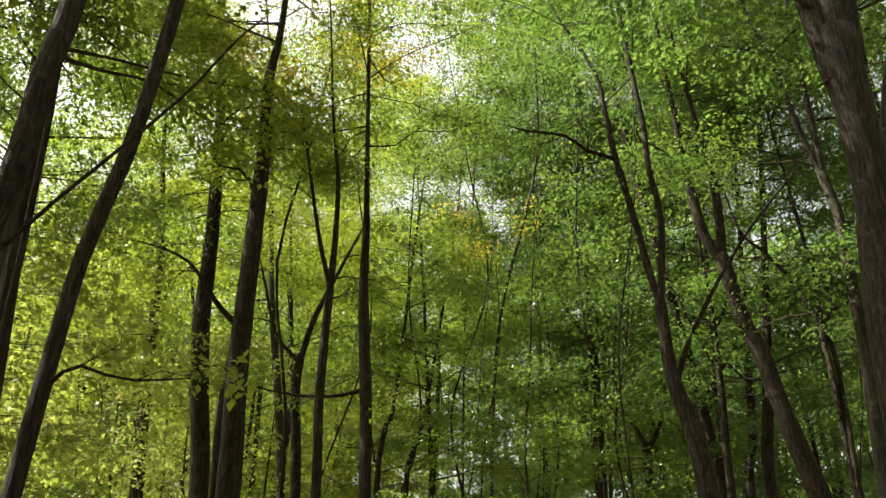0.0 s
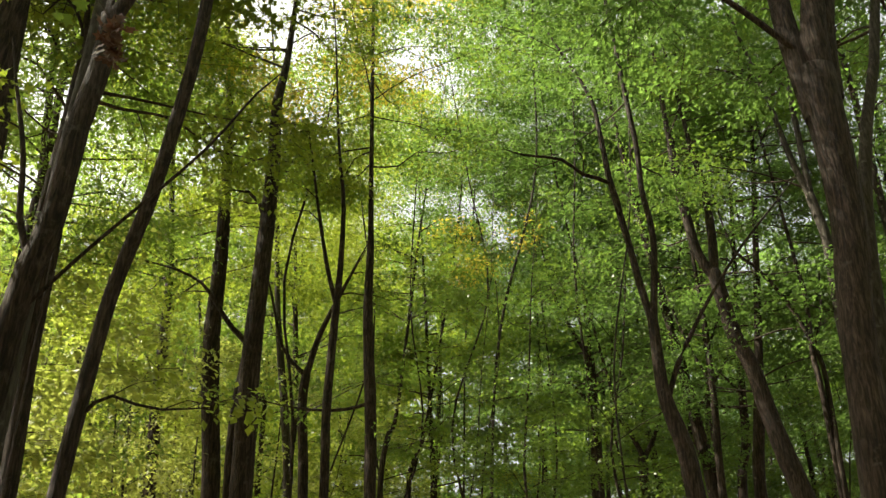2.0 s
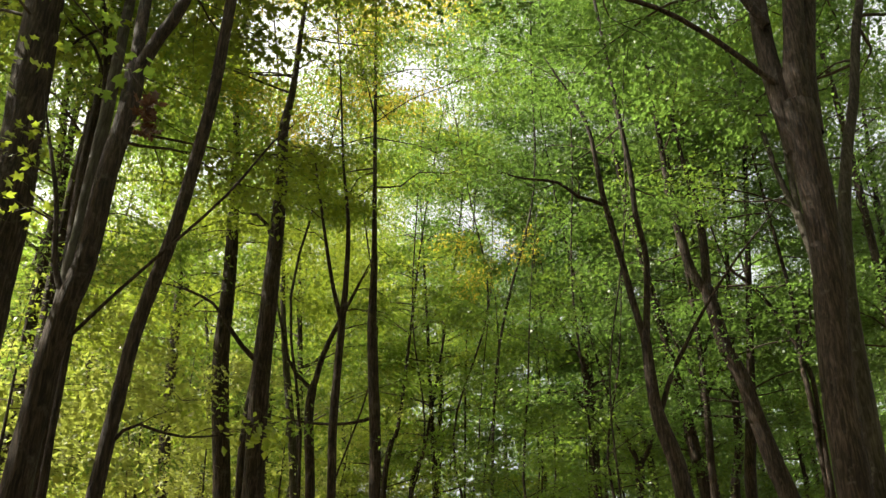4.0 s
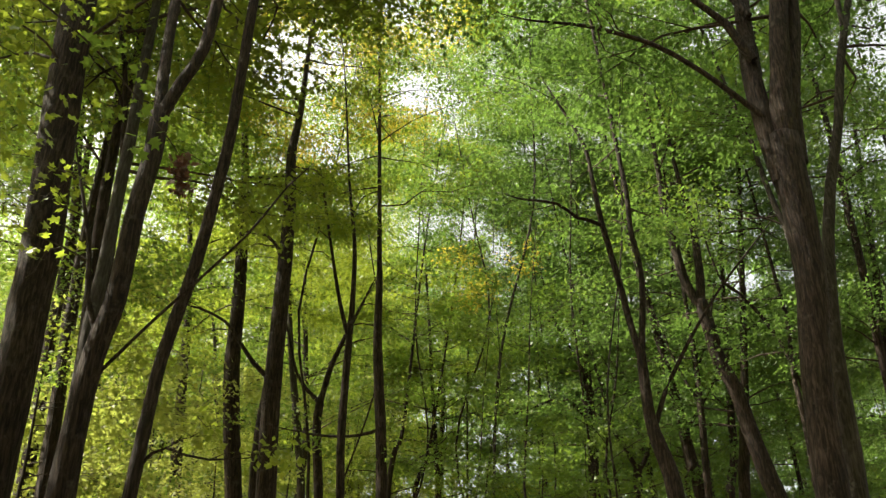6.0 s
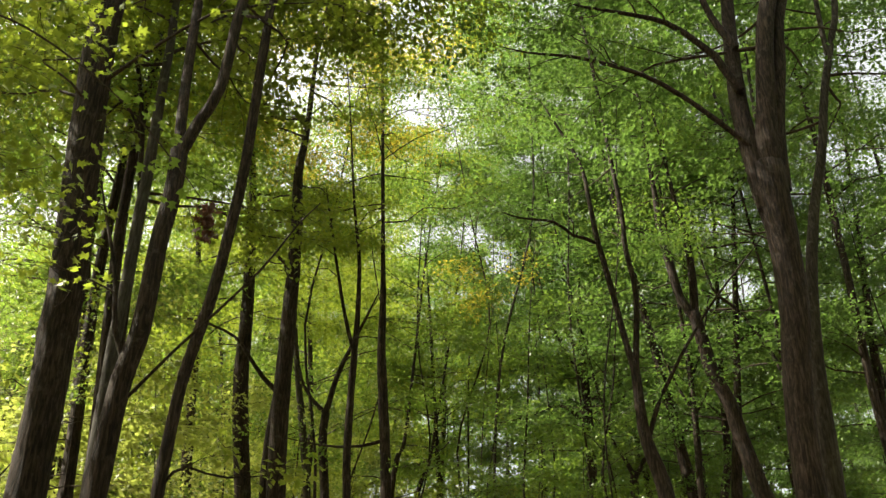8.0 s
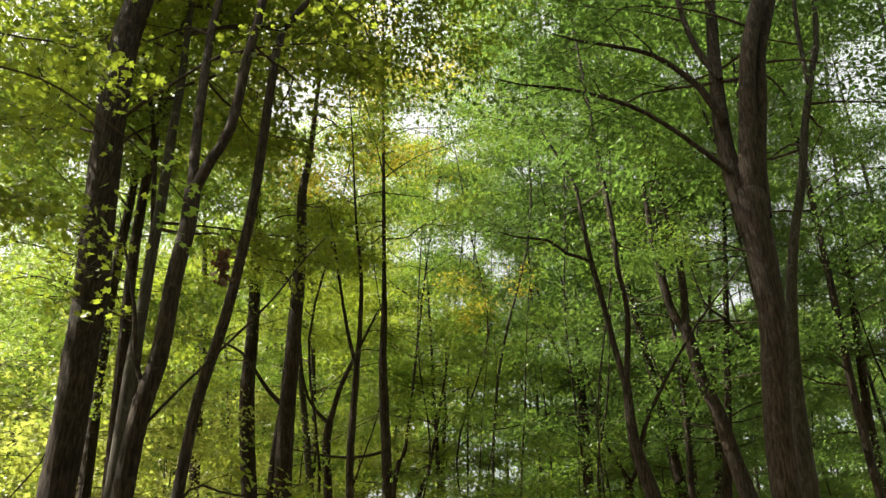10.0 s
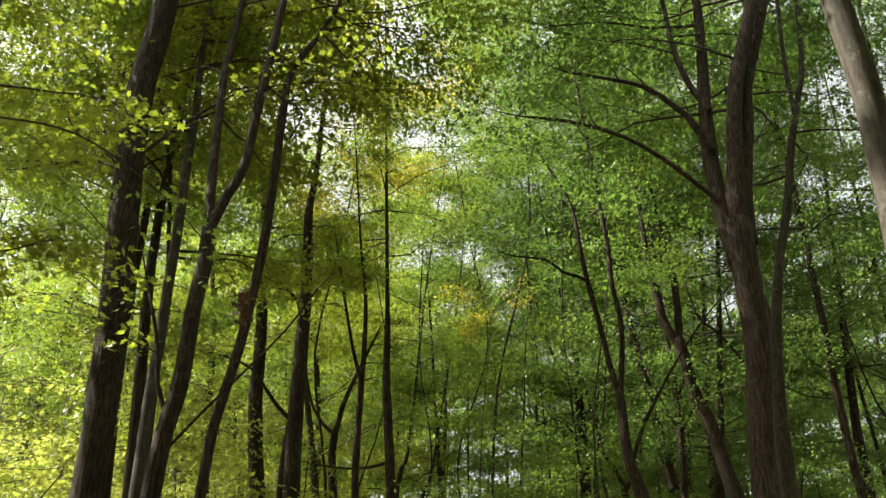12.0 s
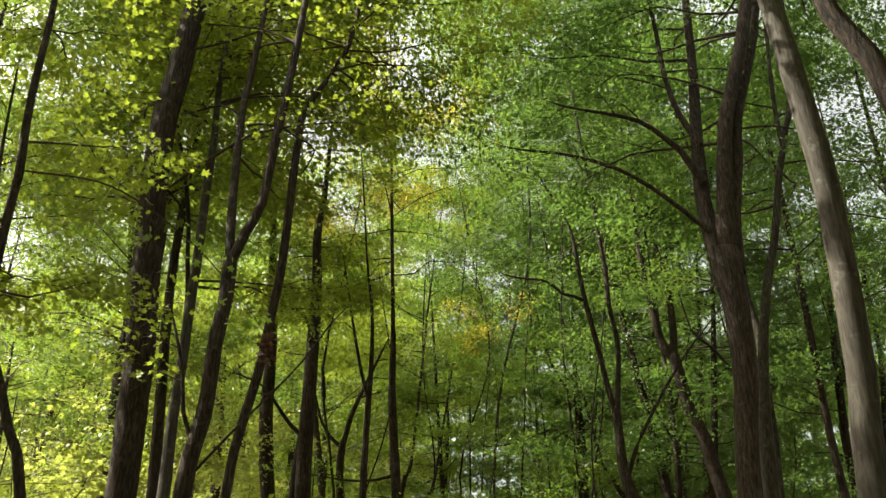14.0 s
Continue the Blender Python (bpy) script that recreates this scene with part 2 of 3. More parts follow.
def open_sky(p):
    """For rows of places: True inside one of the openings, and for most places in a clearing."""
    hit = np.zeros(len(p), bool)
    for c, far, r in OPENINGS:
        c, far = np.array(c), np.array(far)
        axis = (far - c) / np.linalg.norm(far - c)
        d = p - c
        s = d @ axis
        hit |= ((d ** 2).sum(1) - s * s < (r * (1 + 0.02 * s)) ** 2) & (s > -12)
    for c, r, stay in CLEARINGS:
        d = p - np.array(c)
        s = d @ np.array(sd)
        hit |= ((d ** 2).sum(1) - s * s < r * r) & (s > min(2.8, 2 * r)) & (rng.uniform(size=len(p)) > stay)
    return hit


def spray(p0, azimuth, rise, length, radius, per_metre, size, shape, twigs, shift, fine=True, flat=0.06, high_only=False):
    """A leafy branch: a bowed limb with side twigs in a nearly level fan, leaves along them.
    Returns the wood (vertices, triangles), the leaves (vertices, triangles)."""
    out = np.array([math.sin(azimuth), math.cos(azimuth), 0.0])
    across = np.array([out[1], -out[0], 0.0])
    s = np.linspace(0, 1, 6)
    bow = rng.uniform(-0.18, 0.18)
    flatten = rng.uniform(0.35, 0.75)
    line = p0 + np.outer(s * length, out) + np.outer(np.sin(s * math.pi) * bow * length, across)
    line[:, 2] += math.tan(rise) * length * (s - flatten * s ** 2)
    line[1:, :] += rng.normal(0, 0.035 * length ** 0.5, (5, 3))
    limb = spline(np.column_stack([line, radius * (1 - 0.88 * s ** 0.8)]), max(0.18, length / (12 if fine else 6)))
    wood_v, wood_t = [], []
    v, t = tube(limb, (5 if radius > 0.02 else 4) if fine else 3)
    wood_v.append(v), wood_t.append(t)
    count = len(v)
    at, head = [], []
    for k in range(twigs):
        f = 0.34 + 0.66 * (k + rng.uniform(0.1, 0.9)) / twigs
        i = min(int(f * (len(limb) - 1)), len(limb) - 2)
        start = limb[i, :3]
        side = 1 if k % 2 else -1
        ang = azimuth + side * rng.uniform(0.45, 1.0)
        tl = length * (0.22 + 0.75 * f * (1 - f)) * rng.uniform(0.7, 1.3)
        tip = start + np.array([math.sin(ang) * tl, math.cos(ang) * tl, tl * rng.uniform(-0.12, 0.28)])
        mid = (start + tip) / 2 + rng.normal(0, 0.06 * tl, 3)
        rad = max(limb[i, 3] * 0.5, 0.005)
        twig = np.column_stack([np.array([start, mid, tip]), [rad, rad * 0.65, rad * 0.25]])
        if not fine:
            twig = twig[::2]
        if fine or size < 0.12:
            v, t = tube(twig, 3, 0, count)
            wood_v.append(v), wood_t.append(t)
            count += len(v)
        n = max(4, int(per_metre * tl))
        g = rng.uniform(0.12, 1.08, n)
        q = start + (tip - start) * g[:, None] + (mid - (start + tip) / 2) * (1 - (2 * g - 1) ** 2)[:, None]
        spread = 0.16 * tl + 0.05
        q += np.column_stack([rng.normal(0, spread, n), rng.normal(0, spread, n), rng.normal(-0.02, flat + 0.03 * tl, n)])
        at.append(q)
        head.append(np.full(n, math.pi / 2 - ang))
    n = max(4, int(per_metre * length * 0.35))
    g = rng.uniform(0.55, 1.05, n)
    q = limb[np.clip((g * (len(limb) - 1)).astype(int), 0, len(limb) - 1), :3] + rng.normal(0, 0.10, (n, 3)) * [1, 1, 0.6]
    at.append(q)
    head.append(np.full(n, math.pi / 2 - azimuth))
    at, head = np.vstack(at), np.concatenate(head)
    ok = ~open_sky(at + shift + rng.normal(0, 0.25, at.shape)) | (rng.uniform(size=len(at)) < 0.06)
    # the added shade trees keep only leaves that stay out of view
    if high_only:
        w = at + shift
        ok &= ~((w[:, 2] < 2.6 + 0.97 * (w[:, 1] + 6.2)) & (np.abs(w[:, 0]) < 0.5 * (w[:, 1] + 7) + 1.5))
    if ok.any():
        at, head = at[ok], head[ok]
    lv, lt = leaves(at, head, size, shape)
    return (np.vstack(wood_v), np.vstack(wood_t)), (lv, lt)


def along(stem, z):
    """The place and radius of a stem at height z."""
    return np.array([np.interp(z, stem[:, 2], stem[:, k]) for k in range(4)])


def tree(label, x, y, nodes, forks=(), top=17.0, crown=(5.0, 2.6), sprays=26, per_metre=104, size=0.09, shape=SMALL_LEAF,
         leaf=None, bark=None, sides=12, whole=False, lean_y=0.0, group="", shade=False, twigs=8, high=0.85, level=1.0, turn=None):
    """A tree: nodes of its trunk (x, z, radius), forks that leave it, and leafy branches from the crown's base up.
    whole: all branches in one mesh and all leaves in another (for trees far off)."""
    global rng
    rng = np.random.default_rng(int(abs(x) * 1000) * 7919 + int(abs(y) * 1000))
    leaf, bark = leaf or LEAF_GREEN, bark or BARK_BROWN
    home = new("tree")
    home.location = (x, y, 0)
    tagged(home, label=label, category="tree", group=group)
    off = np.array([x, y, 0.0])
    wob = rng.uniform(0, 6, 2)

    def place(rows):
        return [(a - x, lean_y * z + 0.10 * (math.sin(z * 0.5 + wob[0]) - math.sin(wob[0])) * min(1, z / 6), z, r) for a, z, r in rows]

    a0, z0, r0 = nodes[0]
    rows = [(x, -0.15, r0 * 1.75), (x + (a0 - x) * 0.06, 0.25, r0 * 1.35), (x + (a0 - x) * 0.25, z0 * 0.3, r0 * 1.12)] + list(nodes)
    a1, z1, r1 = rows[-1]
    if z1 < top - 0.5 and (not forks or max(f[0][1] for f in forks) < z1 - 0.3):
        slope = max(-0.12, min(0.12, (a1 - rows[-2][0]) / (z1 - rows[-2][1])))
        rows += [(a1 + slope * (top - z1) * 0.5 + rng.uniform(-0.2, 0.2), (z1 + top) / 2, r1 * 0.55), (a1 + slope * (top - z1), top, 0.012)]
    elif forks and max(f[0][1] for f in forks) >= z1 - 0.3:
        rows.append((a1, z1 + 0.12, r1 * 0.45))
    main = spline(place(rows), 0.22 if not whole else 0.8)
    v, t = tube(main, sides, 0.035)
    part("trunk", mesh_from("trunk", v, t, bark), home)
    stems = [main]
    for f in forks:
        f = list(f)
        a, z, r = f[-1]
        if r > 0.036 and z < top - 1:
            b = f[-2]
            slope = max(-0.25, min(0.25, (a - b[0]) / max(0.3, z - b[1])))
            up = max(2.0, top - z)
            f += [(a + slope * up * 0.4, z + up * 0.5, r * 0.6), (a + slope * up * 0.6, z + up, 0.012)]
        elif r > 0.008:
            b = f[-2]
            f += [(a + (a - b[0]) * 0.6, z + abs(z - b[1]) * 0.5 + 0.1, 0.004)]
        pts = place(f)
        swing = rng.uniform(-0.10, 0.10)
        pts = [(p[0], p[1] + swing * (p[2] - pts[0][2]), p[2], p[3]) for p in pts]
        st = spline(pts, 0.22)
        v, t = tube(st, max(6, sides - 4), 0.03)
        part("limb", mesh_from("limb", v, t, bark), home)
        stems.append(st)
    base, reach = crown
    for st in stems[1:]:
        if st[0, 3] > 0.085 or st[0, 3] < 0.0215 or st[-1, 2] - st[0, 2] > 4:
            continue
        run = np.linalg.norm(np.diff(st[:, :3], axis=0), axis=1).sum()
        for f in np.arange(0.45, 1.0, 0.5 / max(2, run)):
            i = int(f * (len(st) - 1))
            d = st[min(i + 1, len(st) - 1), :3] - st[max(i - 1, 0), :3]
            az = math.atan2(d[0], d[1]) + rng.choice([-1, 1]) * rng.uniform(0.2, 1.1)
            (bv, bt), (fv, ft) = spray(st[i, :3], az, 0.25, rng.uniform(0.5, 0.9) + 0.16 * run, max(0.005, st[i, 3] * 0.5), per_metre * 0.4, size, shape, 6, off)
            br = part("branch", mesh_from("branch", bv, bt, BARK_TWIG), home)
            part("foliage", mesh_from("foliage", fv, ft, leaf, False), br, kind="stuff")
    wv, wt, lv, lt, wc, lc = [], [], [], [], 0, 0
    made = 0
    tries = 0
    hi = max(s[-1, 2] for s in stems)
    while made < sprays and tries < sprays * 4:
        tries += 1
        f = rng.uniform(0, 1) ** high
        z = base + (hi - base) * f * 0.96
        choice = [s for s in stems if s[0, 2] - 0.01 <= z <= s[-1, 2] and s[-1, 2] - s[0, 2] > 1.5]
        if not choice:
            continue
        st = choice[rng.integers(len(choice))]
        p = along(st, z)
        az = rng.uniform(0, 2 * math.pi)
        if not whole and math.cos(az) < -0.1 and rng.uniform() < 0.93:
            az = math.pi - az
        length = reach * (0.45 + 1.3 * f * (1 - f) + 0.35 * (1 - f)) * rng.uniform(0.65, 1.3)
        rise = (rng.uniform(0.1, 0.6) + 0.5 * f) * level
        tip = p[:3] + off + np.array([math.sin(az) * length, math.cos(az) * length, math.tan(rise) * length * 0.5])
        if shade and tip[2] < 3.0 + 0.97 * (tip[1] + 6.2) and abs(tip[0]) < 0.5 * (tip[1] + 7) + 2:
            continue
        if kept_clear(tip) or kept_clear((tip + p[:3] + off) / 2) or abs(tip[0]) > 0.5 * (tip[1] + 7) + 3.5 and not shade:
            continue
        made += 1
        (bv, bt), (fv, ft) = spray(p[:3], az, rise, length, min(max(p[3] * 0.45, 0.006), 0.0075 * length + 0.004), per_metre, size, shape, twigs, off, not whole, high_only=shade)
        if whole:
            wv.append(bv), wt.append(bt + wc), lv.append(fv), lt.append(ft + lc)
            wc += len(bv)
            lc += len(fv)
        else:
            br = part("branch", mesh_from("branch", bv, bt, BARK_TWIG), home)
            part("foliage", mesh_from("foliage", fv, ft, turn[1] if turn and z > turn[0] else leaf, False), br, kind="stuff")
    if whole and lv:
        part("branchwork", mesh_from("branchwork", np.vstack(wv), np.vstack(wt), BARK_TWIG), home, kind="stuff")
        part("crown", mesh_from("crown", np.vstack(lv), np.vstack(lt), leaf, False), home, kind="stuff")
    return home


# ---- ground ----
def ground():
    n = 60
    g = np.sign(np.linspace(-1, 1, n)) * np.abs(np.linspace(-1, 1, n)) ** 2.6 * 600
    gx, gy = np.meshgrid(g, g)
    gz = 0.10 * np.sin(gx * 0.31) * np.cos(gy * 0.27) + 0.05 * np.sin(gx * 0.9 + gy * 0.7)
    gz = gz * np.exp(-(gx ** 2 + gy ** 2) / 60 ** 2) - 0.08
    v = np.column_stack([gx.ravel(), gy.ravel(), gz.ravel()])
    i = (np.arange(n - 1)[:, None] * n + np.arange(n - 1)[None, :]).ravel()
    t = np.vstack([np.stack([i, i + 1, i + n + 1], 1), np.stack([i, i + n + 1, i + n], 1)])
    ob = new("ground", mesh_from("ground", v, t, ground_material()))
    tagged(ob, "forest floor of brown leaf litter and moss", "ground", kind="structure")


ground()

# ---- the trees that stand nearest, one by one ----
NEAR = "tall trees beside the forest ride"
tree("thick dark-barked maple with leafy side twigs", -4.7, 7.1,
     [(-4.7, 4.89, .215), (-4.75, 6.07, .22), (-4.75, 6.92, .225), (-4.86, 8.78, .222), (-4.9, 10.9, .215), (-4.77, 12.06, .205), (-4.67, 13.32, .195)],
     top=22, crown=(7.5, 3.4), sprays=42, high=0.75, shape=LOBED_LEAF, size=0.115, per_metre=27, leaf=LEAF_LIGHT, sides=18, group=NEAR)
tree("slender dark tree forked in two leaning stems", -3.85, 6.6,
     [(-3.62, 4.76, .12), (-3.46, 5.75, .11), (-3.42, 6.79, .107), (-3.35, 7.57, .106), (-3.36, 8.19, .105)],
     [[(-3.36, 8.09, .082), (-3.16, 8.65, .075), (-2.96, 9.16, .072), (-2.84, 10.33, .071), (-2.7, 11.4, .064), (-2.52, 13.03, .053)],
      [(-3.36, 8.09, .074), (-3.44, 9.04, .068), (-3.49, 10.08, .066), (-3.51, 11.32, .059), (-3.42, 12.4, .052)],
      [(-3.55, 5.31, .035), (-3.73, 5.77, .03), (-3.83, 6.44, .025), (-4.07, 7.27, .015)],
      [(-3.52, 4.95, .021), (-3.07, 5.46, .017), (-2.69, 5.86, .016), (-2.16, 6.45, .014), (-1.75, 7.06, .011), (-1.54, 7.29, .006)]],
     top=20, crown=(9.5, 3.4), sprays=38, high=0.8, shape=LOBED_LEAF, size=0.11, per_metre=27, leaf=LEAF_LIGHT, sides=14, group=NEAR)
tree("slim pale-barked tree catching sunlight", -4.45, 8.4,
     [(-4.45, 5.19, .095), (-4.47, 6.33, .089), (-4.45, 7.22, .087), (-4.45, 8.28, .085), (-4.43, 9.29, .083), (-4.42, 10.49, .075), (-4.39, 11.53, .067), (-4.38, 13.32, .054)],
     top=24, shape=SIMPLE_LEAF, size=0.105, per_metre=54, crown=(8.5, 4.0), sprays=48, high=0.8, leaf=LEAF_LIGHT, bark=BARK_PALE, group=NEAR)
tree("thin tree leaning in over the ride", -3.55, 7.4,
     [(-3.31, 4.94, .076), (-3.21, 5.83, .075), (-3.01, 6.74, .075), (-2.88, 7.62, .074), (-2.77, 8.46, .072), (-2.71, 9.44, .069), (-2.65, 10.6, .067), (-2.57, 11.49, .059), (-2.11, 12.42, .05), (-1.72, 13.8, .042)],
     [[(-3.34, 4.3, .025), (-3.2, 4.47, .019), (-3.05, 4.53, .016), (-2.83, 4.45, .014), (-2.58, 4.4, .012), (-2.12, 4.42, .006)]],
     top=25, shape=SIMPLE_LEAF, size=0.105, per_metre=54, crown=(10.2, 4.3), sprays=54, high=0.85, leaf=LEAF_LIGHT, group=NEAR)
tree("straight dark trunk with crown in full leaf", -4.3, 17,
     [(-4.4, 5.82, .182), (-4.57, 7.58, .175), (-4.71, 9.13, .172), (-4.72, 11.04, .15), (-4.87, 13.44, .122), (-5.01, 15.1, .089)],
     top=22, crown=(12, 3.4), sprays=24, high=0.8, leaf=LEAF_GREEN, group=NEAR)
tree("tall dark tree with ragged bark and bare upper stem", -3.2, 14.2,
     [(-3.2, 5.13, .185), (-3.23, 6.59, .172), (-3.23, 7.89, .157), (-3.21, 9.07, .15), (-3.2, 10.46, .139), (-3.21, 11.61, .123), (-3.27, 12.84, .101), (-3.16, 13.97, .071)],
     [[(-3.23, 7.7, .058), (-3.6, 8.05, .046), (-3.93, 8.51, .036), (-4.21, 8.88, .028), (-4.73, 9.15, .02), (-5.48, 9.37, .01)],
      [(-3.2, 10.0, .05), (-3.38, 10.56, .038), (-3.6, 10.8, .028), (-3.91, 10.85, .014)],
      [(-3.3, 2.0, .10), (-3.46, 5.23, .095), (-3.51, 6.22, .094), (-3.5, 6.97, .085), (-3.47, 7.56, .07), (-3.42, 8.5, .034)]],
     top=19, crown=(11, 3.0), sprays=20, high=0.8, leaf=LEAF_LIGHT, sides=14, group=NEAR)
tree("slim forked tree with curved dark stems", -1.95, 14.7,
     [(-1.98, 5.25, .078), (-2.03, 6.77, .078), (-2.01, 7.71, .075), (-1.96, 8.92, .068), (-1.92, 9.75, .055), (-1.93, 11.01, .041), (-2.09, 12.46, .027)],
     [[(-1.96, 8.85, .049), (-2.17, 9.64, .04), (-2.39, 10.81, .031), (-2.6, 12.07, .021)]],
     top=19, crown=(11, 3.2), sprays=22, high=0.8, turn=(13.0, LEAF_YELLOW), leaf=LEAF_LIGHT, group=NEAR)
tree("slim dark tree forked in a wide V", -2.7, 17.8,
     [(-2.74, 6.02, .1), (-2.88, 7.92, .1), (-2.84, 8.63, .09)],
     [[(-2.84, 8.55, .068), (-2.64, 9.37, .063), (-2.33, 10.13, .047), (-1.91, 11.06, .03)],
      [(-2.84, 8.55, .057), (-3.17, 8.87, .045), (-3.4, 9.24, .034), (-3.71, 10.39, .024)]],
     top=22, crown=(12.5, 3.4), sprays=16, high=0.8, leaf=LEAF_GREEN, group=NEAR)
tree("upright dark tree with a thin level branch", -1.3, 16.2,
     [(-1.34, 5.63, .112), (-1.39, 7.3, .111), (-1.48, 8.77, .105), (-1.52, 9.66, .091), (-1.51, 10.84, .072), (-1.54, 12.16, .052)],
     [[(-1.39, 7.53, .041), (-1.86, 7.4, .034), (-2.57, 7.4, .026), (-3.4, 7.56, .012)]],
     top=26, crown=(11.5, 3.9), sprays=44, high=0.8, leaf=LEAF_GREEN, group=NEAR)
tree("plain upright trunk among sunlit foliage", -6.3, 20,
     [(-6.39, 6.57, .143), (-6.53, 8.39, .136), (-6.61, 9.78, .128), (-6.67, 11.0, .112), (-6.77, 12.54, .088)],
     top=19, crown=(8, 3.2), sprays=24, high=0.9, leaf=LEAF_LIGHT, group=NEAR)
tree("thin grey trunk deep in the wood", -3.6, 22,
     [(-3.78, 7.07, .105), (-4.03, 9.41, .103), (-4.24, 10.89, .092), (-4.46, 12.8, .073)],
     top=26, crown=(12.5, 4.0), sprays=32, high=0.8, leaf=LEAF_LIGHT, bark=BARK_GREY, group=NEAR)
# LEAF_DARK puts shade into this crown's colour
tree("dark tree dividing into several slender leaning stems", 4.3, 13.9,
     [(3.89, 5.05, .155), (3.81, 5.98, .145), (3.67, 6.49, .13), (3.57, 7.01, .11), (3.55, 7.94, .092), (3.54, 8.32, .086)],
     [[(3.52, 8.2, .066), (3.4, 8.91, .065), (3.3, 9.64, .062), (3.15, 10.54, .059), (3.04, 11.25, .055), (2.97, 12.0, .046), (2.84, 12.97, .037), (2.34, 14.13, .027)],
      [(3.56, 8.2, .066), (3.72, 9.75, .057), (3.61, 10.78, .054), (3.6, 11.62, .051), (3.5, 12.77, .047), (3.38, 14.27, .038)],
      [(3.65, 6.8, .05), (3.91, 7.47, .045), (4.18, 7.96, .041), (4.54, 8.57, .032), (5.2, 9.53, .024), (6.04, 10.54, .015)],
      [(3.18, 10.3, .042), (3.03, 10.89, .04), (2.55, 11.07, .035), (2.17, 11.38, .03), (1.47, 11.48, .02)]],
     top=24, crown=(10.5, 3.8), sprays=42, high=0.8, leaf=LEAF_DARK, sides=14, group=NEAR)
tree("thick leaning trunk forked high in two", 8.3, 17.7,
     [(7.01, 6.0, .21), (6.78, 6.97, .197), (6.58, 7.94, .178), (6.41, 8.84, .168), (6.14, 9.55, .16), (6.02, 10.28, .155), (5.9, 11.01, .145)],
     [[(5.9, 10.9, .115), (5.62, 11.43, .108), (5.47, 12.5, .105), (5.35, 13.5, .088), (5.34, 14.68, .065)],
      [(5.9, 10.9, .105), (5.99, 11.96, .098), (5.99, 13.35, .082), (5.86, 14.23, .064), (5.78, 15.49, .046)]],
     top=23, crown=(10.5, 3.8), sprays=30, high=0.85, leaf=LEAF_DARK, sides=14, group=NEAR)
tree("slim grey-brown trunk with light patches forked in two", 7.0, 15.5,
     [(7.17, 6.02, .122), (7.33, 8.04, .109), (7.36, 8.88, .105), (7.42, 9.86, .1), (7.45, 10.67, .098), (7.33, 11.57, .09)],
     [[(7.34, 11.45, .07), (7.17, 12.37, .066), (7.07, 13.19, .062), (6.99, 14.05, .055), (6.88, 14.57, .047)],
      [(7.34, 11.45, .075), (7.36, 12.37, .073), (7.38, 13.33, .067), (7.39, 14.35, .06), (7.41, 15.11, .054)]],
     top=23, crown=(10, 3.5), sprays=30, high=0.8, leaf=LEAF_GREEN, bark=BARK_GREY, group=NEAR)
tree("big ridged brown trunk parting into three stems", 4.45, 9.1,
     [(4.68, 5.3, .195), (4.92, 7.23, .208), (4.95, 7.93, .215), (4.94, 8.67, .235), (4.92, 9.15, .245), (4.92, 9.65, .24)],
     [[(4.95, 9.3, .19), (4.96, 10.16, .18), (5.02, 10.7, .158), (5.1, 11.53, .146), (5.25, 12.42, .14), (5.6, 13.56, .13), (5.97, 15.0, .122)],
      [(5.06, 9.2, .15), (5.12, 10.0, .125), (5.22, 10.69, .11), (5.37, 11.53, .102), (5.49, 12.41, .1), (5.85, 13.56, .098), (6.24, 15.0, .094)],
      [(4.82, 8.9, .16), (4.75, 9.6, .155), (4.71, 10.27, .152), (4.69, 10.8, .146), (4.72, 11.5, .14), (4.8, 12.42, .122), (4.93, 13.57, .106), (5.07, 15.02, .09)],
      [(4.7, 11.05, .075), (4.5, 11.4, .07), (4.33, 11.72, .063), (4.1, 11.95, .054), (3.61, 12.35, .044), (2.9, 12.55, .032), (2.2, 12.7, .02)],
      [(4.85, 9.84, .05), (4.07, 10.58, .042), (3.66, 10.92, .04), (3.11, 11.28, .037), (2.15, 11.6, .029), (1.26, 11.72, .016)],
      [(4.74, 11.9, .07), (4.45, 12.6, .058), (4.3, 13.5, .05), (4.28, 14.8, .044)]],
     top=24, shape=SIMPLE_LEAF, size=0.105, per_metre=54, crown=(11.5, 4.4), sprays=60, high=0.85, leaf=LEAF_DARK, sides=20, group=NEAR)
tree("slender tree bending away behind a thick trunk", 5.0, 9.9,
     [(5.23, 5.46, .141), (5.34, 6.7, .117), (5.54, 8.0, .096), (5.83, 9.28, .084), (6.17, 10.41, .076), (6.44, 11.63, .072), (6.73, 12.65, .063), (7.02, 13.91, .053)],
     [[(6.63, 12.3, .05), (6.6, 13.48, .047), (6.67, 14.97, .042), (6.71, 15.91, .037)]],
     top=23, shape=SIMPLE_LEAF, size=0.105, per_metre=54, crown=(10.5, 3.6), sprays=36, high=0.8, leaf=LEAF_DARK, bark=BARK_GREY, group=NEAR)
tree("smooth grey trunk with one sunlit patch", 2.6, 0.3,
     [(2.65, 3.13, .108), (2.72, 3.93, .1), (2.76, 5.0, .098), (2.76, 5.62, .097), (2.71, 6.75, .095), (2.68, 7.28, .093)],
     top=15, shape=SIMPLE_LEAF, size=0.105, per_metre=54, crown=(9, 2.4), sprays=12, leaf=LEAF_DARK, bark=BARK_PALE, sides=18, group=NEAR)
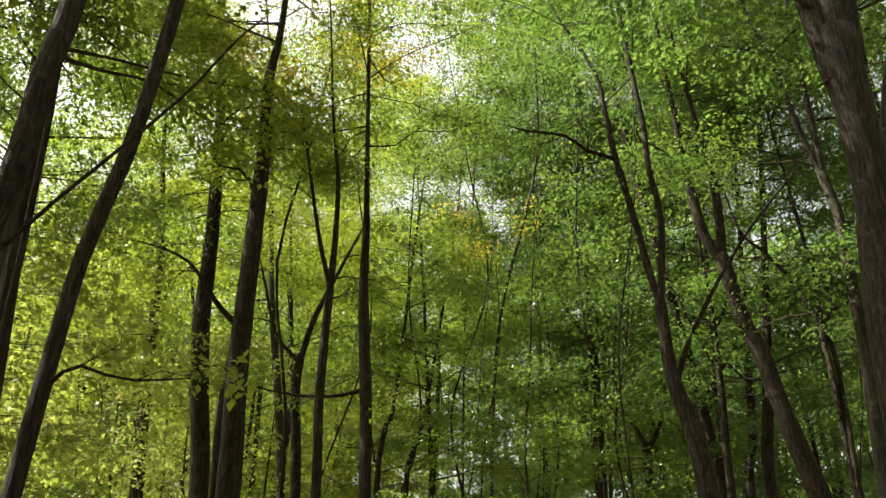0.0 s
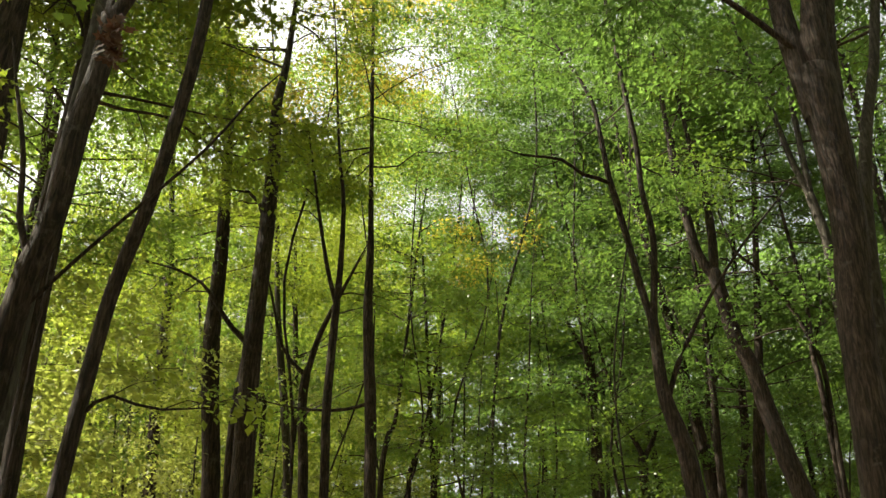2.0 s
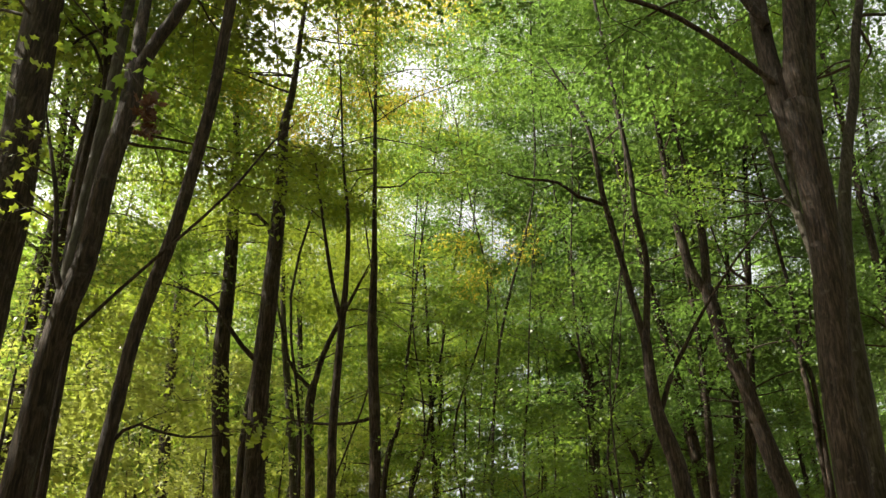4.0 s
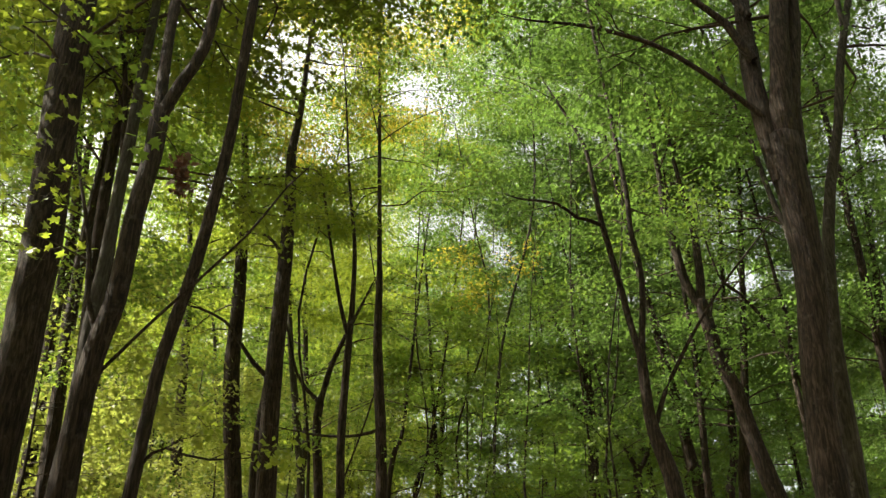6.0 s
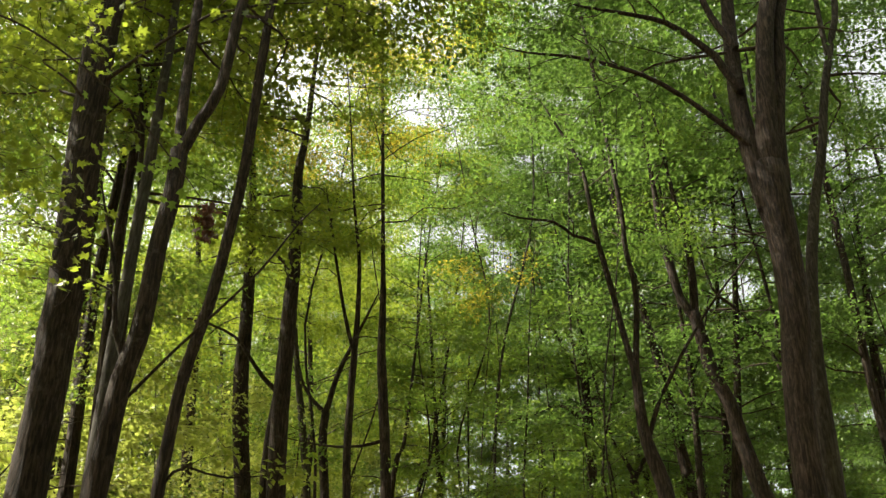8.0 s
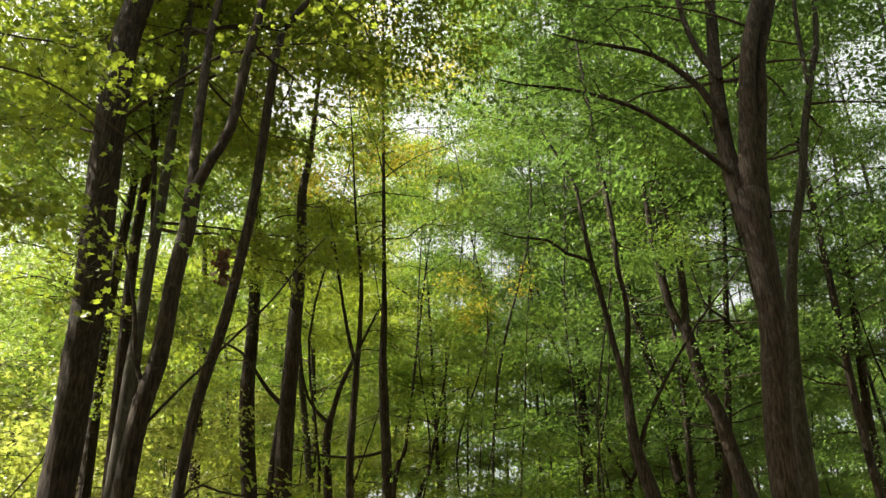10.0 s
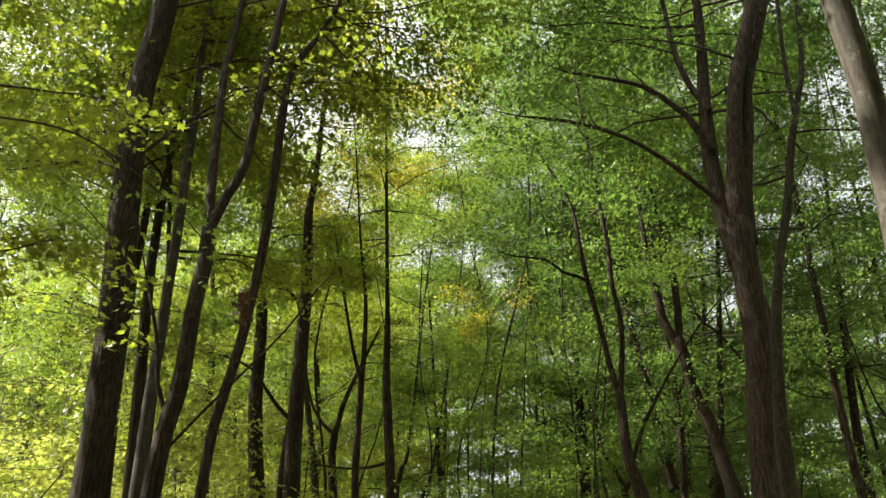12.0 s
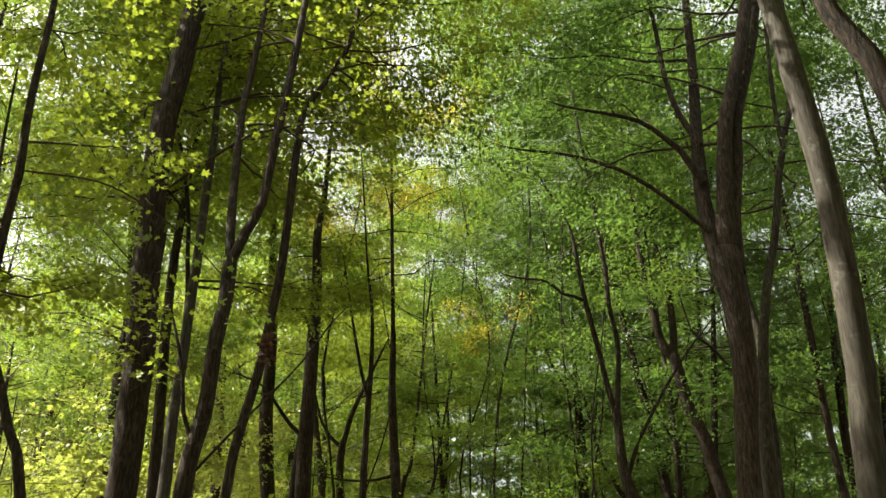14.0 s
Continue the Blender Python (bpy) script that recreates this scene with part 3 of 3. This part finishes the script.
tree("dark tree bowed in at the top", 2.9, -1.2,
     [(2.95, 4.3, .085), (2.76, 5.31, .078), (2.7, 5.68, .077), (2.52, 6.07, .071)],
     top=11, shape=SIMPLE_LEAF, size=0.105, per_metre=54, crown=(8, 1.8), sprays=8, leaf=LEAF_DARK, sides=14, group=NEAR)
tree("thin young tree with sparse leafy twigs", -4.95, 3,
     [(-4.93, 6.7, .049), (-4.9, 7.4, .048), (-4.94, 8.06, .046), (-4.95, 8.76, .044), (-4.95, 9.86, .039)],
     top=13, crown=(6.5, 1.7), sprays=12, shape=LOBED_LEAF, size=0.11, per_metre=30, leaf=LEAF_LIGHT, group=NEAR)
tree("thin young trunk leaning outwards", -4.0, 4,
     [(-4.62, 4.11, .06), (-4.88, 4.78, .055), (-5.09, 5.32, .05), (-5.42, 6.15, .046)],
     top=10, crown=(5.5, 1.6), sprays=9, shape=LOBED_LEAF, size=0.11, per_metre=30, leaf=LEAF_LIGHT, group=NEAR)

tree("very thin dark tree with a few bare crossing branches", -4.55, 9.2,
     [(-4.68, 6.2, .045), (-4.75, 8.2, .043), (-4.79, 9.1, .042), (-4.85, 9.6, .04), (-4.92, 10.4, .04), (-5.07, 11.3, .039), (-5.33, 12.4, .034)],
     [[(-4.95, 10.35, .024), (-5.16, 10.85, .025), (-5.53, 11.25, .02)],
      [(-5.05, 11.1, .022), (-4.8, 11.5, .018), (-4.6, 11.9, .012)], [(-5.05, 11.2, .022), (-5.4, 11.0, .02), (-5.6, 10.75, .012)]],
     top=16, crown=(9.5, 2.0), sprays=10, shape=LOBED_LEAF, size=0.11, per_metre=26, leaf=LEAF_LIGHT, sides=8, group=NEAR)

# ---- trees standing further in ----
DEEP = "trees deeper in the wood"
tree("shaded leaning trunk half hidden by leaves", 6.5, 21, [(6.22, 7.3, .17), (6.13, 7.89, .16), (6.03, 8.57, .15), (5.84, 9.98, .125)],
     [[(6.0, 8.9, .05), (6.5, 9.6, .042), (7.1, 10.6, .03)]], top=22, crown=(9.5, 3.4), sprays=18, high=0.8, leaf=LEAF_DARK, sides=10, group=DEEP)
tree("thin bowed tree in deep shade", 8.2, 19, [(8.25, 6.5, .062), (8.32, 8.41, .06), (8.3, 9.49, .058), (7.82, 10.89, .052), (7.22, 11.81, .042), (6.84, 12.21, .034)],
     [[(8.25, 9.7, .036), (8.6, 10.6, .03), (8.8, 11.6, .024)]], top=15, crown=(9.5, 2.4), sprays=9, high=0.8, leaf=LEAF_DARK, sides=8, group=DEEP)
tree("slim upright tree in deep shade", 6.0, 20.2, [(6.09, 7.05, .092), (6.18, 8.46, .088), (6.24, 9.77, .082), (6.26, 10.81, .07), (6.22, 12.12, .056)],
     [[(6.22, 9.3, .038), (5.8, 10.3, .032), (5.5, 11.4, .025)], [(6.25, 10.2, .034), (6.7, 11.2, .03), (7.0, 12.3, .022)]],
     top=19, crown=(10, 2.8), sprays=12, high=0.8, leaf=LEAF_DARK, sides=8, group=DEEP)
tree("straight far trunk in dark foliage", 4.5, 27, [(4.49, 8.31, .176), (4.56, 10.43, .166), (4.55, 12.08, .154), (4.55, 14.54, .085), (4.58, 15.95, .05)],
     [[(4.52, 11.2, .076), (3.68, 11.9, .055), (2.47, 11.5, .038), (1.28, 11.3, .016)], [(4.56, 13.5, .07), (4.02, 14.54, .05), (3.71, 15.34, .03)], [(4.55, 12.6, .07), (3.58, 14.54, .05), (3.21, 16.16, .025)]],
     top=27, crown=(9, 4.4), sprays=52, high=0.75, leaf=LEAF_DARK, group=DEEP)
tree("far tree forked in a narrow V", 5.4, 25, [(5.43, 7.81, .134), (5.5, 9.04, .129)],
     [[(5.5, 8.95, .076), (5.13, 9.78, .069), (4.79, 10.64, .047)], [(5.5, 8.95, .076), (5.84, 9.51, .069), (6.21, 10.8, .047)]],
     top=23, crown=(8, 4.0), sprays=34, high=0.8, leaf=LEAF_DARK, group=DEEP)
for label, x, y, nodes, kind in (
        ("slim far trunk under dense leaves", 7.3, 23, [(7.48, 7.31, .123), (7.78, 8.85, .12), (7.87, 10.27, .101), (7.99, 11.96, .075)], LEAF_DARK),
        ("dark far trunk behind a leaning tree", 6.9, 20, [(6.96, 6.57, .143), (7.17, 8.44, .124), (7.4, 10.05, .096)], LEAF_DARK),
        ("thin far trunk in shade", 7.2, 24, [(7.21, 7.56, .1), (7.22, 9.19, .096), (7.29, 11.08, .076)], LEAF_GREEN),
        ("slim dark trunk at the shady side", 10.9, 20, [(10.97, 9.0, .126), (11.01, 9.89, .121), (11.1, 11.12, .109), (11.2, 12.2, .097), (11.38, 13.77, .077)], LEAF_DARK),
        ("dark trunk at the sunny side", -7.4, 15, [(-7.46, 6.4, .139), (-7.53, 7.95, .122), (-7.63, 9.15, .103)], LEAF_LIGHT),
        ("thin bent far tree", -1.9, 27, [(-1.88, 8.31, .088), (-1.7, 10.11, .083), (-1.41, 11.18, .059)], LEAF_LIGHT),
        ("thin far tree at the end of the ride", -0.3, 30, [(-0.34, 9.05, .116), (-0.4, 10.71, .101), (-0.49, 12.25, .075)], LEAF_LIGHT),
        ("thin far tree leaning over the ride", -1.2, 28, [(-1.1, 8.56, .083), (-0.92, 9.76, .076), (-0.59, 10.81, .052)], LEAF_GREEN),
        ("thin stem among many branches", 8.2, 19, [(8.19, 8.34, .062), (8.17, 9.49, .061), (8.29, 11.06, .057), (8.22, 12.14, .045)], LEAF_GREEN)):
    tree(label, x, y, nodes, top=24, crown=(8, 4.0), sprays=36, high=0.75, leaf=kind, sides=10, group=DEEP)

# ---- the wood all round ----
WOOD = "trees of the surrounding wood"
lay = np.random.default_rng(21)


def wood_tree(x, y, leaf, top, sprays, per_metre, size, crown, label, twigs=6, shade=False, high=0.75, level=1.0, girth=1.0):
    r = lay.uniform(0.08, 0.17) * min(1, top / 17) * girth
    dx = lay.normal(0, 0.025 if girth > 0.6 else 0.06)
    sway = 0.12 if girth > 0.6 else 0.3
    nodes = [(x + dx * z + lay.normal(0, sway), z, r * (1 - 0.75 * (z / top) ** 1.3)) for z in (0.2 * top, 0.35 * top, 0.5 * top, 0.65 * top)]
    tree(label, x, y, nodes, top=top, crown=crown, shade=shade, sprays=sprays, per_metre=per_metre, size=size, leaf=leaf, shape=SMALL_LEAF, whole=True, sides=6, group=WOOD, twigs=twigs,
         bark=BARK_GREY if lay.uniform() < 0.25 else BARK_BROWN, high=high, level=level)


taken = [(o.location.x, o.location.y) for o in scene.objects if o.parent is None and o.name.startswith("tree")]


def free(x, y, gap):
    return all((x - a) ** 2 + (y - b) ** 2 > gap * gap for a, b in taken)


# LEAF_DARK and LEAF_LIGHT trees carry some shade and sunlight in their colour
KINDS = {LEAF_SUNNY: "young yellow-green tree in the sunny clearing", LEAF_GREEN: "tall green broadleaf tree in the wood", LEAF_LIGHT: "light-green broadleaf tree, sunlight partly in its leaf colour", LEAF_DARK: "dark-green broadleaf tree, shade partly in its leaf colour", LEAF_YELLOW: "broadleaf tree turning autumn yellow"}


# leaf colour by side: own greens, with shade at right partly put into LEAF_DARK
def kind_at(x):
    u = lay.uniform()
    if x < -2:
        return LEAF_LIGHT if u < 0.6 else LEAF_GREEN
    if x < 1:
        return LEAF_LIGHT if u < 0.3 else LEAF_GREEN if u < 0.8 else LEAF_DARK
    return LEAF_DARK if u < 0.7 else LEAF_GREEN


# tall trees further off
made = 0
for k in range(4000):
    if made >= 42:
        break
    y = lay.uniform(23, 46)
    half = 0.5 * (y + 7) + 2
    x = lay.uniform(-half, half)
    if not free(x, y, 2.6) or -3.6 < x < 0.4 and y < 34 or 0.4 < x < 4 and y < 27:
        continue
    taken.append((x, y))
    leaf = kind_at(x)
    if x < -5:      # the sunny, younger side of the wood
        wood_tree(x, y, LEAF_LIGHT, lay.uniform(10, 13) if y < 28 else lay.uniform(16, 21), 8 if y < 28 else 25, 56 if y < 28 else 66, 0.12, (max(4.5, 0.2 * (y + 2)), lay.uniform(2.8, 3.8)), KINDS[LEAF_LIGHT], high=0.9)
    else:
        wood_tree(x, y, leaf, lay.uniform(19, 23), 20 if x > 3 else 24, 56, 0.132, (max(5, 1.6 + 0.22 * (y + 1)), lay.uniform(3.2, 4.4)), KINDS[leaf], high=1.0)
    made += 1

# young, slender trees between them, with rising branches
made = 0
for k in range(4000):
    if made >= 26:
        break
    y = lay.uniform(12, 30)
    half = 0.5 * (y + 6) + 1
    x = lay.uniform(-half, half)
    if not free(x, y, 1.5) or -5.2 < x < 0.5 and y < 27 or 2.6 < x < 7.8 and y < 18.5 or abs(x) < 5 and y < 17:
        continue
    taken.append((x, y))
    leaf = kind_at(x)
    wood_tree(x, y, leaf, lay.uniform(8, 11) if x < -5 else lay.uniform(9, 14) + 0.1 * y, 8 if x < -5 else 16, 70, 0.098, (max(3.4, 0.2 * (y + 6)), lay.uniform(2.4, 3.2)),
              "slender young tree with rising leafy branches", 7, high=1.0, level=1.1, girth=0.34)
    made += 1

# dense crowns that close the wood behind
made = 0
for k in range(2000):
    if made >= 46:
        break
    y = lay.uniform(32, 58)
    x = lay.uniform(-0.5 * y - 4, 0.5 * y + 5)
    if not free(x, y, 3.3):
        continue
    taken.append((x, y))
    # lit left and shaded right are set by the leaf colour here
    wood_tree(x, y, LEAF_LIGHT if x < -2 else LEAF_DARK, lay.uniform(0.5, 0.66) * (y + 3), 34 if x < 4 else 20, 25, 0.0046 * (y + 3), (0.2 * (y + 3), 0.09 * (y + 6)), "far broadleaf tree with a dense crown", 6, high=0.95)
    made += 1

# one tree that has turned yellow, and a yellow bough high up
wood_tree(-0.3, 22.5, LEAF_YELLOW, 16.0, 8, 62, 0.10, (12.5, 1.7), KINDS[LEAF_YELLOW], girth=0.3)
wood_tree(-2.2, 17.2, LEAF_YELLOW, 21.0, 14, 74, 0.105, (16.5, 1.9), KINDS[LEAF_YELLOW], girth=0.3)

# tall leafy trees at the sunny side, and a young maple that stands in full sun
for x, y, top, base in ((-9.6, 9.6, 21, 9.0), (-6.4, 12.6, 19, 9), (-9.4, 8.0, 20, 9.5), (-5.4, 10.6, 19, 11), (-15.6, 25.0, 17, 12), (-12.8, 15.5, 18, 9.5), (-14.2, 19.0, 19, 10.5), (-7.7, 14.6, 18, 9.5)):
    wood_tree(x, y, LEAF_GREEN, top, 30, 84, 0.098, (base, 3.3), KINDS[LEAF_GREEN], high=0.9)
for x, y, top in ((-6.6, 12.0, 8.8), (-9.2, 12.6, 8.4)):
    tree("young maple in full sun with bright yellow-green leaves", x, y, [(x, 2.5, .05), (x - 0.05, 4.2, .04), (x, 5.6, .03)], top=top, crown=(4.6, 2.6), sprays=24,
         shape=LOBED_LEAF, size=0.125, per_metre=24, leaf=LEAF_SUNNY, sides=8, group=WOOD, level=0.6, high=0.8)

for x, y, top in ((-9.6, 29.0, 23), (-12.8, 30.0, 25), (-16.0, 32.0, 26), (-6.4, 30.5, 24), (-19.0, 35.0, 27), (-14.0, 36.0, 27), (-9.0, 34.5, 26), (-7.6, 27.0, 20), (-11.2, 26.6, 21), (-14.8, 28.0, 22), (-4.9, 26.2, 20)):
    wood_tree(x, y, LEAF_GREEN, top, 30, 54, 0.13, (9.0, 3.8), KINDS[LEAF_GREEN], high=0.95)
for x, y, top in ((-9.5, 15.5, 9.0), (-12.0, 19.0, 9.5), (-8.3, 20.5, 11), (-11.0, 23.0, 11.5), (-14.0, 24.0, 11), (-7.0, 24.5, 12.5), (-6.2, 17.5, 9.5), (-4.6, 24.2, 12.0), (-5.4, 21.2, 10.6), (-2.4, 28.6, 13.4), (-3.4, 33.4, 15.0)):
    wood_tree(x, y, LEAF_SUNNY, top, 12, 56, 0.11, (3.8, 2.8), KINDS[LEAF_SUNNY], high=0.9, girth=0.6)
# right of the ride LEAF_DARK stands in for shade
for x, y, top, base, leaf in ((-11.0, 10.8, 20, 14.5, LEAF_LIGHT), (2.8, 17.6, 25, 15.5, LEAF_DARK), (10.2, 12.6, 20, 13.5, LEAF_DARK), (-12.6, 17.6, 16.5, 11.0, LEAF_LIGHT)):
    wood_tree(x, y, leaf, top, 24, 80, 0.10, (base, 2.8), KINDS[leaf], high=0.9, girth=0.3 if x > 0 else 1.0)

# these right-hand crowns are dimmed by leaf colour, as if shaded
for x, y, top in ((9.8, 12.8, 20), (13.0, 16.5, 21), (8.9, 15.4, 23), (12.2, 20.5, 24)):
    wood_tree(x, y, LEAF_DARK, top, 26, 74, 0.098, (8.5, 3.4), KINDS[LEAF_DARK], high=0.9, girth=0.7)

# tall crowns that close the view along the ride; LEAF_DARK puts shade into them
for x, y, top, leaf in ((0.9, 24.0, 27, LEAF_DARK), (-1.6, 25.0, 27, LEAF_LIGHT), (2.6, 26.5, 26, LEAF_DARK), (0.2, 33.0, 26, LEAF_GREEN), (3.4, 21.5, 26, LEAF_DARK), (1.8, 29.0, 31, LEAF_DARK), (4.8, 25.6, 30, LEAF_DARK), (6.4, 30.0, 32, LEAF_DARK), (3.4, 33.5, 34, LEAF_DARK)):
    wood_tree(x, y, leaf, top, 36, 66, 0.115, (13.0, 3.8), KINDS[leaf], high=0.9, girth=0.35)

# low young trees deep in the wood
for x, y in ((-1.2, 37.5), (1.6, 36.0), (4.2, 38.5), (6.6, 35.0), (9.4, 37.0), (12.4, 34.5), (11.2, 30.5), (2.8, 41.0), (8.0, 41.5), (15.2, 37.5)):
    wood_tree(x, y, LEAF_DARK if x > 0 else LEAF_LIGHT, lay.uniform(12.5, 14.5), 14, 42, 0.145, (6.5, 3.4), "low young tree deep in the wood", 6, high=1.0, girth=0.5)

# the highest crowns, added unseen far above the ride to shade the foliage
for x, y, top, base in ((-3.4, 24.6, 35, 27.5), (-0.2, 28.6, 39, 32.0), (1.2, 22.4, 33, 26.0)):
    wood_tree(x, y, LEAF_GREEN, top, 30, 40, 0.16, (base, 4.8), KINDS[LEAF_GREEN], high=0.9, girth=0.35)

# a branch that hangs in over the ride, with withered leaves at its tip
sapling = next(o for o in scene.objects if o.parent is None and o.get("label", "").startswith("thin young tree with sparse"))
reach_in = np.array([(0.02, 0.0, 7.5, .012), (0.9, 0.45, 7.55, .011), (1.8, 0.8, 7.0, .009), (2.45, 1.0, 6.3, .006), (2.77, 1.05, 5.86, .003)])
v, t = tube(spline(reach_in, 0.15), 5)
hanging = part("branch", mesh_from("branch", v, t, BARK_TWIG), sapling)
n = 46
f = rng.uniform(0.45, 0.9, n)
at = np.column_stack([np.interp(f, np.linspace(0, 1, 5), reach_in[:, k]) for k in range(3)]) + rng.normal(0, 0.16, (n, 3))
lv, lt = leaves(at, rng.uniform(0, 6.3, n), 0.10, LOBED_LEAF)
part("foliage", mesh_from("foliage", lv, lt, LEAF_GREEN, False), hanging, kind="stuff")
n = 70
at = np.array([2.77, 1.05, 5.7]) + np.column_stack([rng.normal(0, 0.04, n), rng.normal(0, 0.04, n), rng.uniform(-0.15, 0.16, n)])
lv, lt = leaves(at, rng.uniform(0, 6.3, n), 0.085, LOBED_LEAF, 1.1)
part("withered_leaves", mesh_from("withered_leaves", lv, lt, LEAF_BROWN, False), hanging, "clump of withered red-brown leaves", kind="stuff")

# leafy shoots on the thick maple's bark
maple = next(o for o in scene.objects if o.parent is None and o.get("label", "").startswith("thick dark-barked"))
for z, az, dx in ((5.3, 3.6, -0.05), (6.3, 2.6, 0.1), (6.6, 3.5, -0.08), (7.1, 4.2, -0.12), (7.3, 2.2, 0.1), (9.6, 2.7, 0.0), (10.0, 1.9, 0.1), (10.3, 3.3, 0.0)):
    (bv, bt), (fv, ft) = spray(np.array([dx - 0.1, -0.12, z]), az, 0.15, rng.uniform(0.5, 0.95), 0.008, 26, 0.11, LOBED_LEAF, 4, np.array([-4.7, 7.1, 0]))
    shoot = part("branch", mesh_from("branch", bv, bt, BARK_TWIG), maple)
    part("foliage", mesh_from("foliage", fv, ft, LEAF_LIGHT, False), shoot, kind="stuff")

# unseen trees added beside and behind the lane: they shade it, close the place
for x, y in ((-10.9, 6.2), (-12.0, 2.6)):
    taken.append((x, y))
    wood_tree(x, y, LEAF_GREEN, 18, 28, 10, 0.42, (5.0, 5.0), KINDS[LEAF_GREEN], 4, True, 0.85)
for k in range(300):
    a = lay.uniform(0.75, 2 * math.pi - 0.75)
    d = lay.uniform(5.5, 26)
    x, y = d * math.sin(a), -4 + d * math.cos(a)
    if not free(x, y, 3.0) or abs(x) < 2.4 or abs(x) < 0.5 * (y + 7) + 1.8 or x < -8 and y > 11 or x > 7 and y > -4 and lay.uniform() < 0.6:
        continue
    taken.append((x, y))
    wood_tree(x, y, LEAF_GREEN, lay.uniform(15, 20), 28, 10, 0.42, (6.0, 5.4), KINDS[LEAF_GREEN], 4, True, 0.85)

# the far edge of the wood
made = 0
for k in range(900):
    if made >= 30:
        break
    y = lay.uniform(59, 84)
    x = lay.uniform(-0.5 * y - 2, 0.5 * y + 4)
    if not free(x, y, 5.0):
        continue
    taken.append((x, y))
    # same split by side: leaf colour stands in for sun and shade
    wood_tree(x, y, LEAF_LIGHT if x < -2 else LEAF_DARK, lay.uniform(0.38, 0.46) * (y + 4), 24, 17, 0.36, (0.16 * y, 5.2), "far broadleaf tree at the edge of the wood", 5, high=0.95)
    made += 1
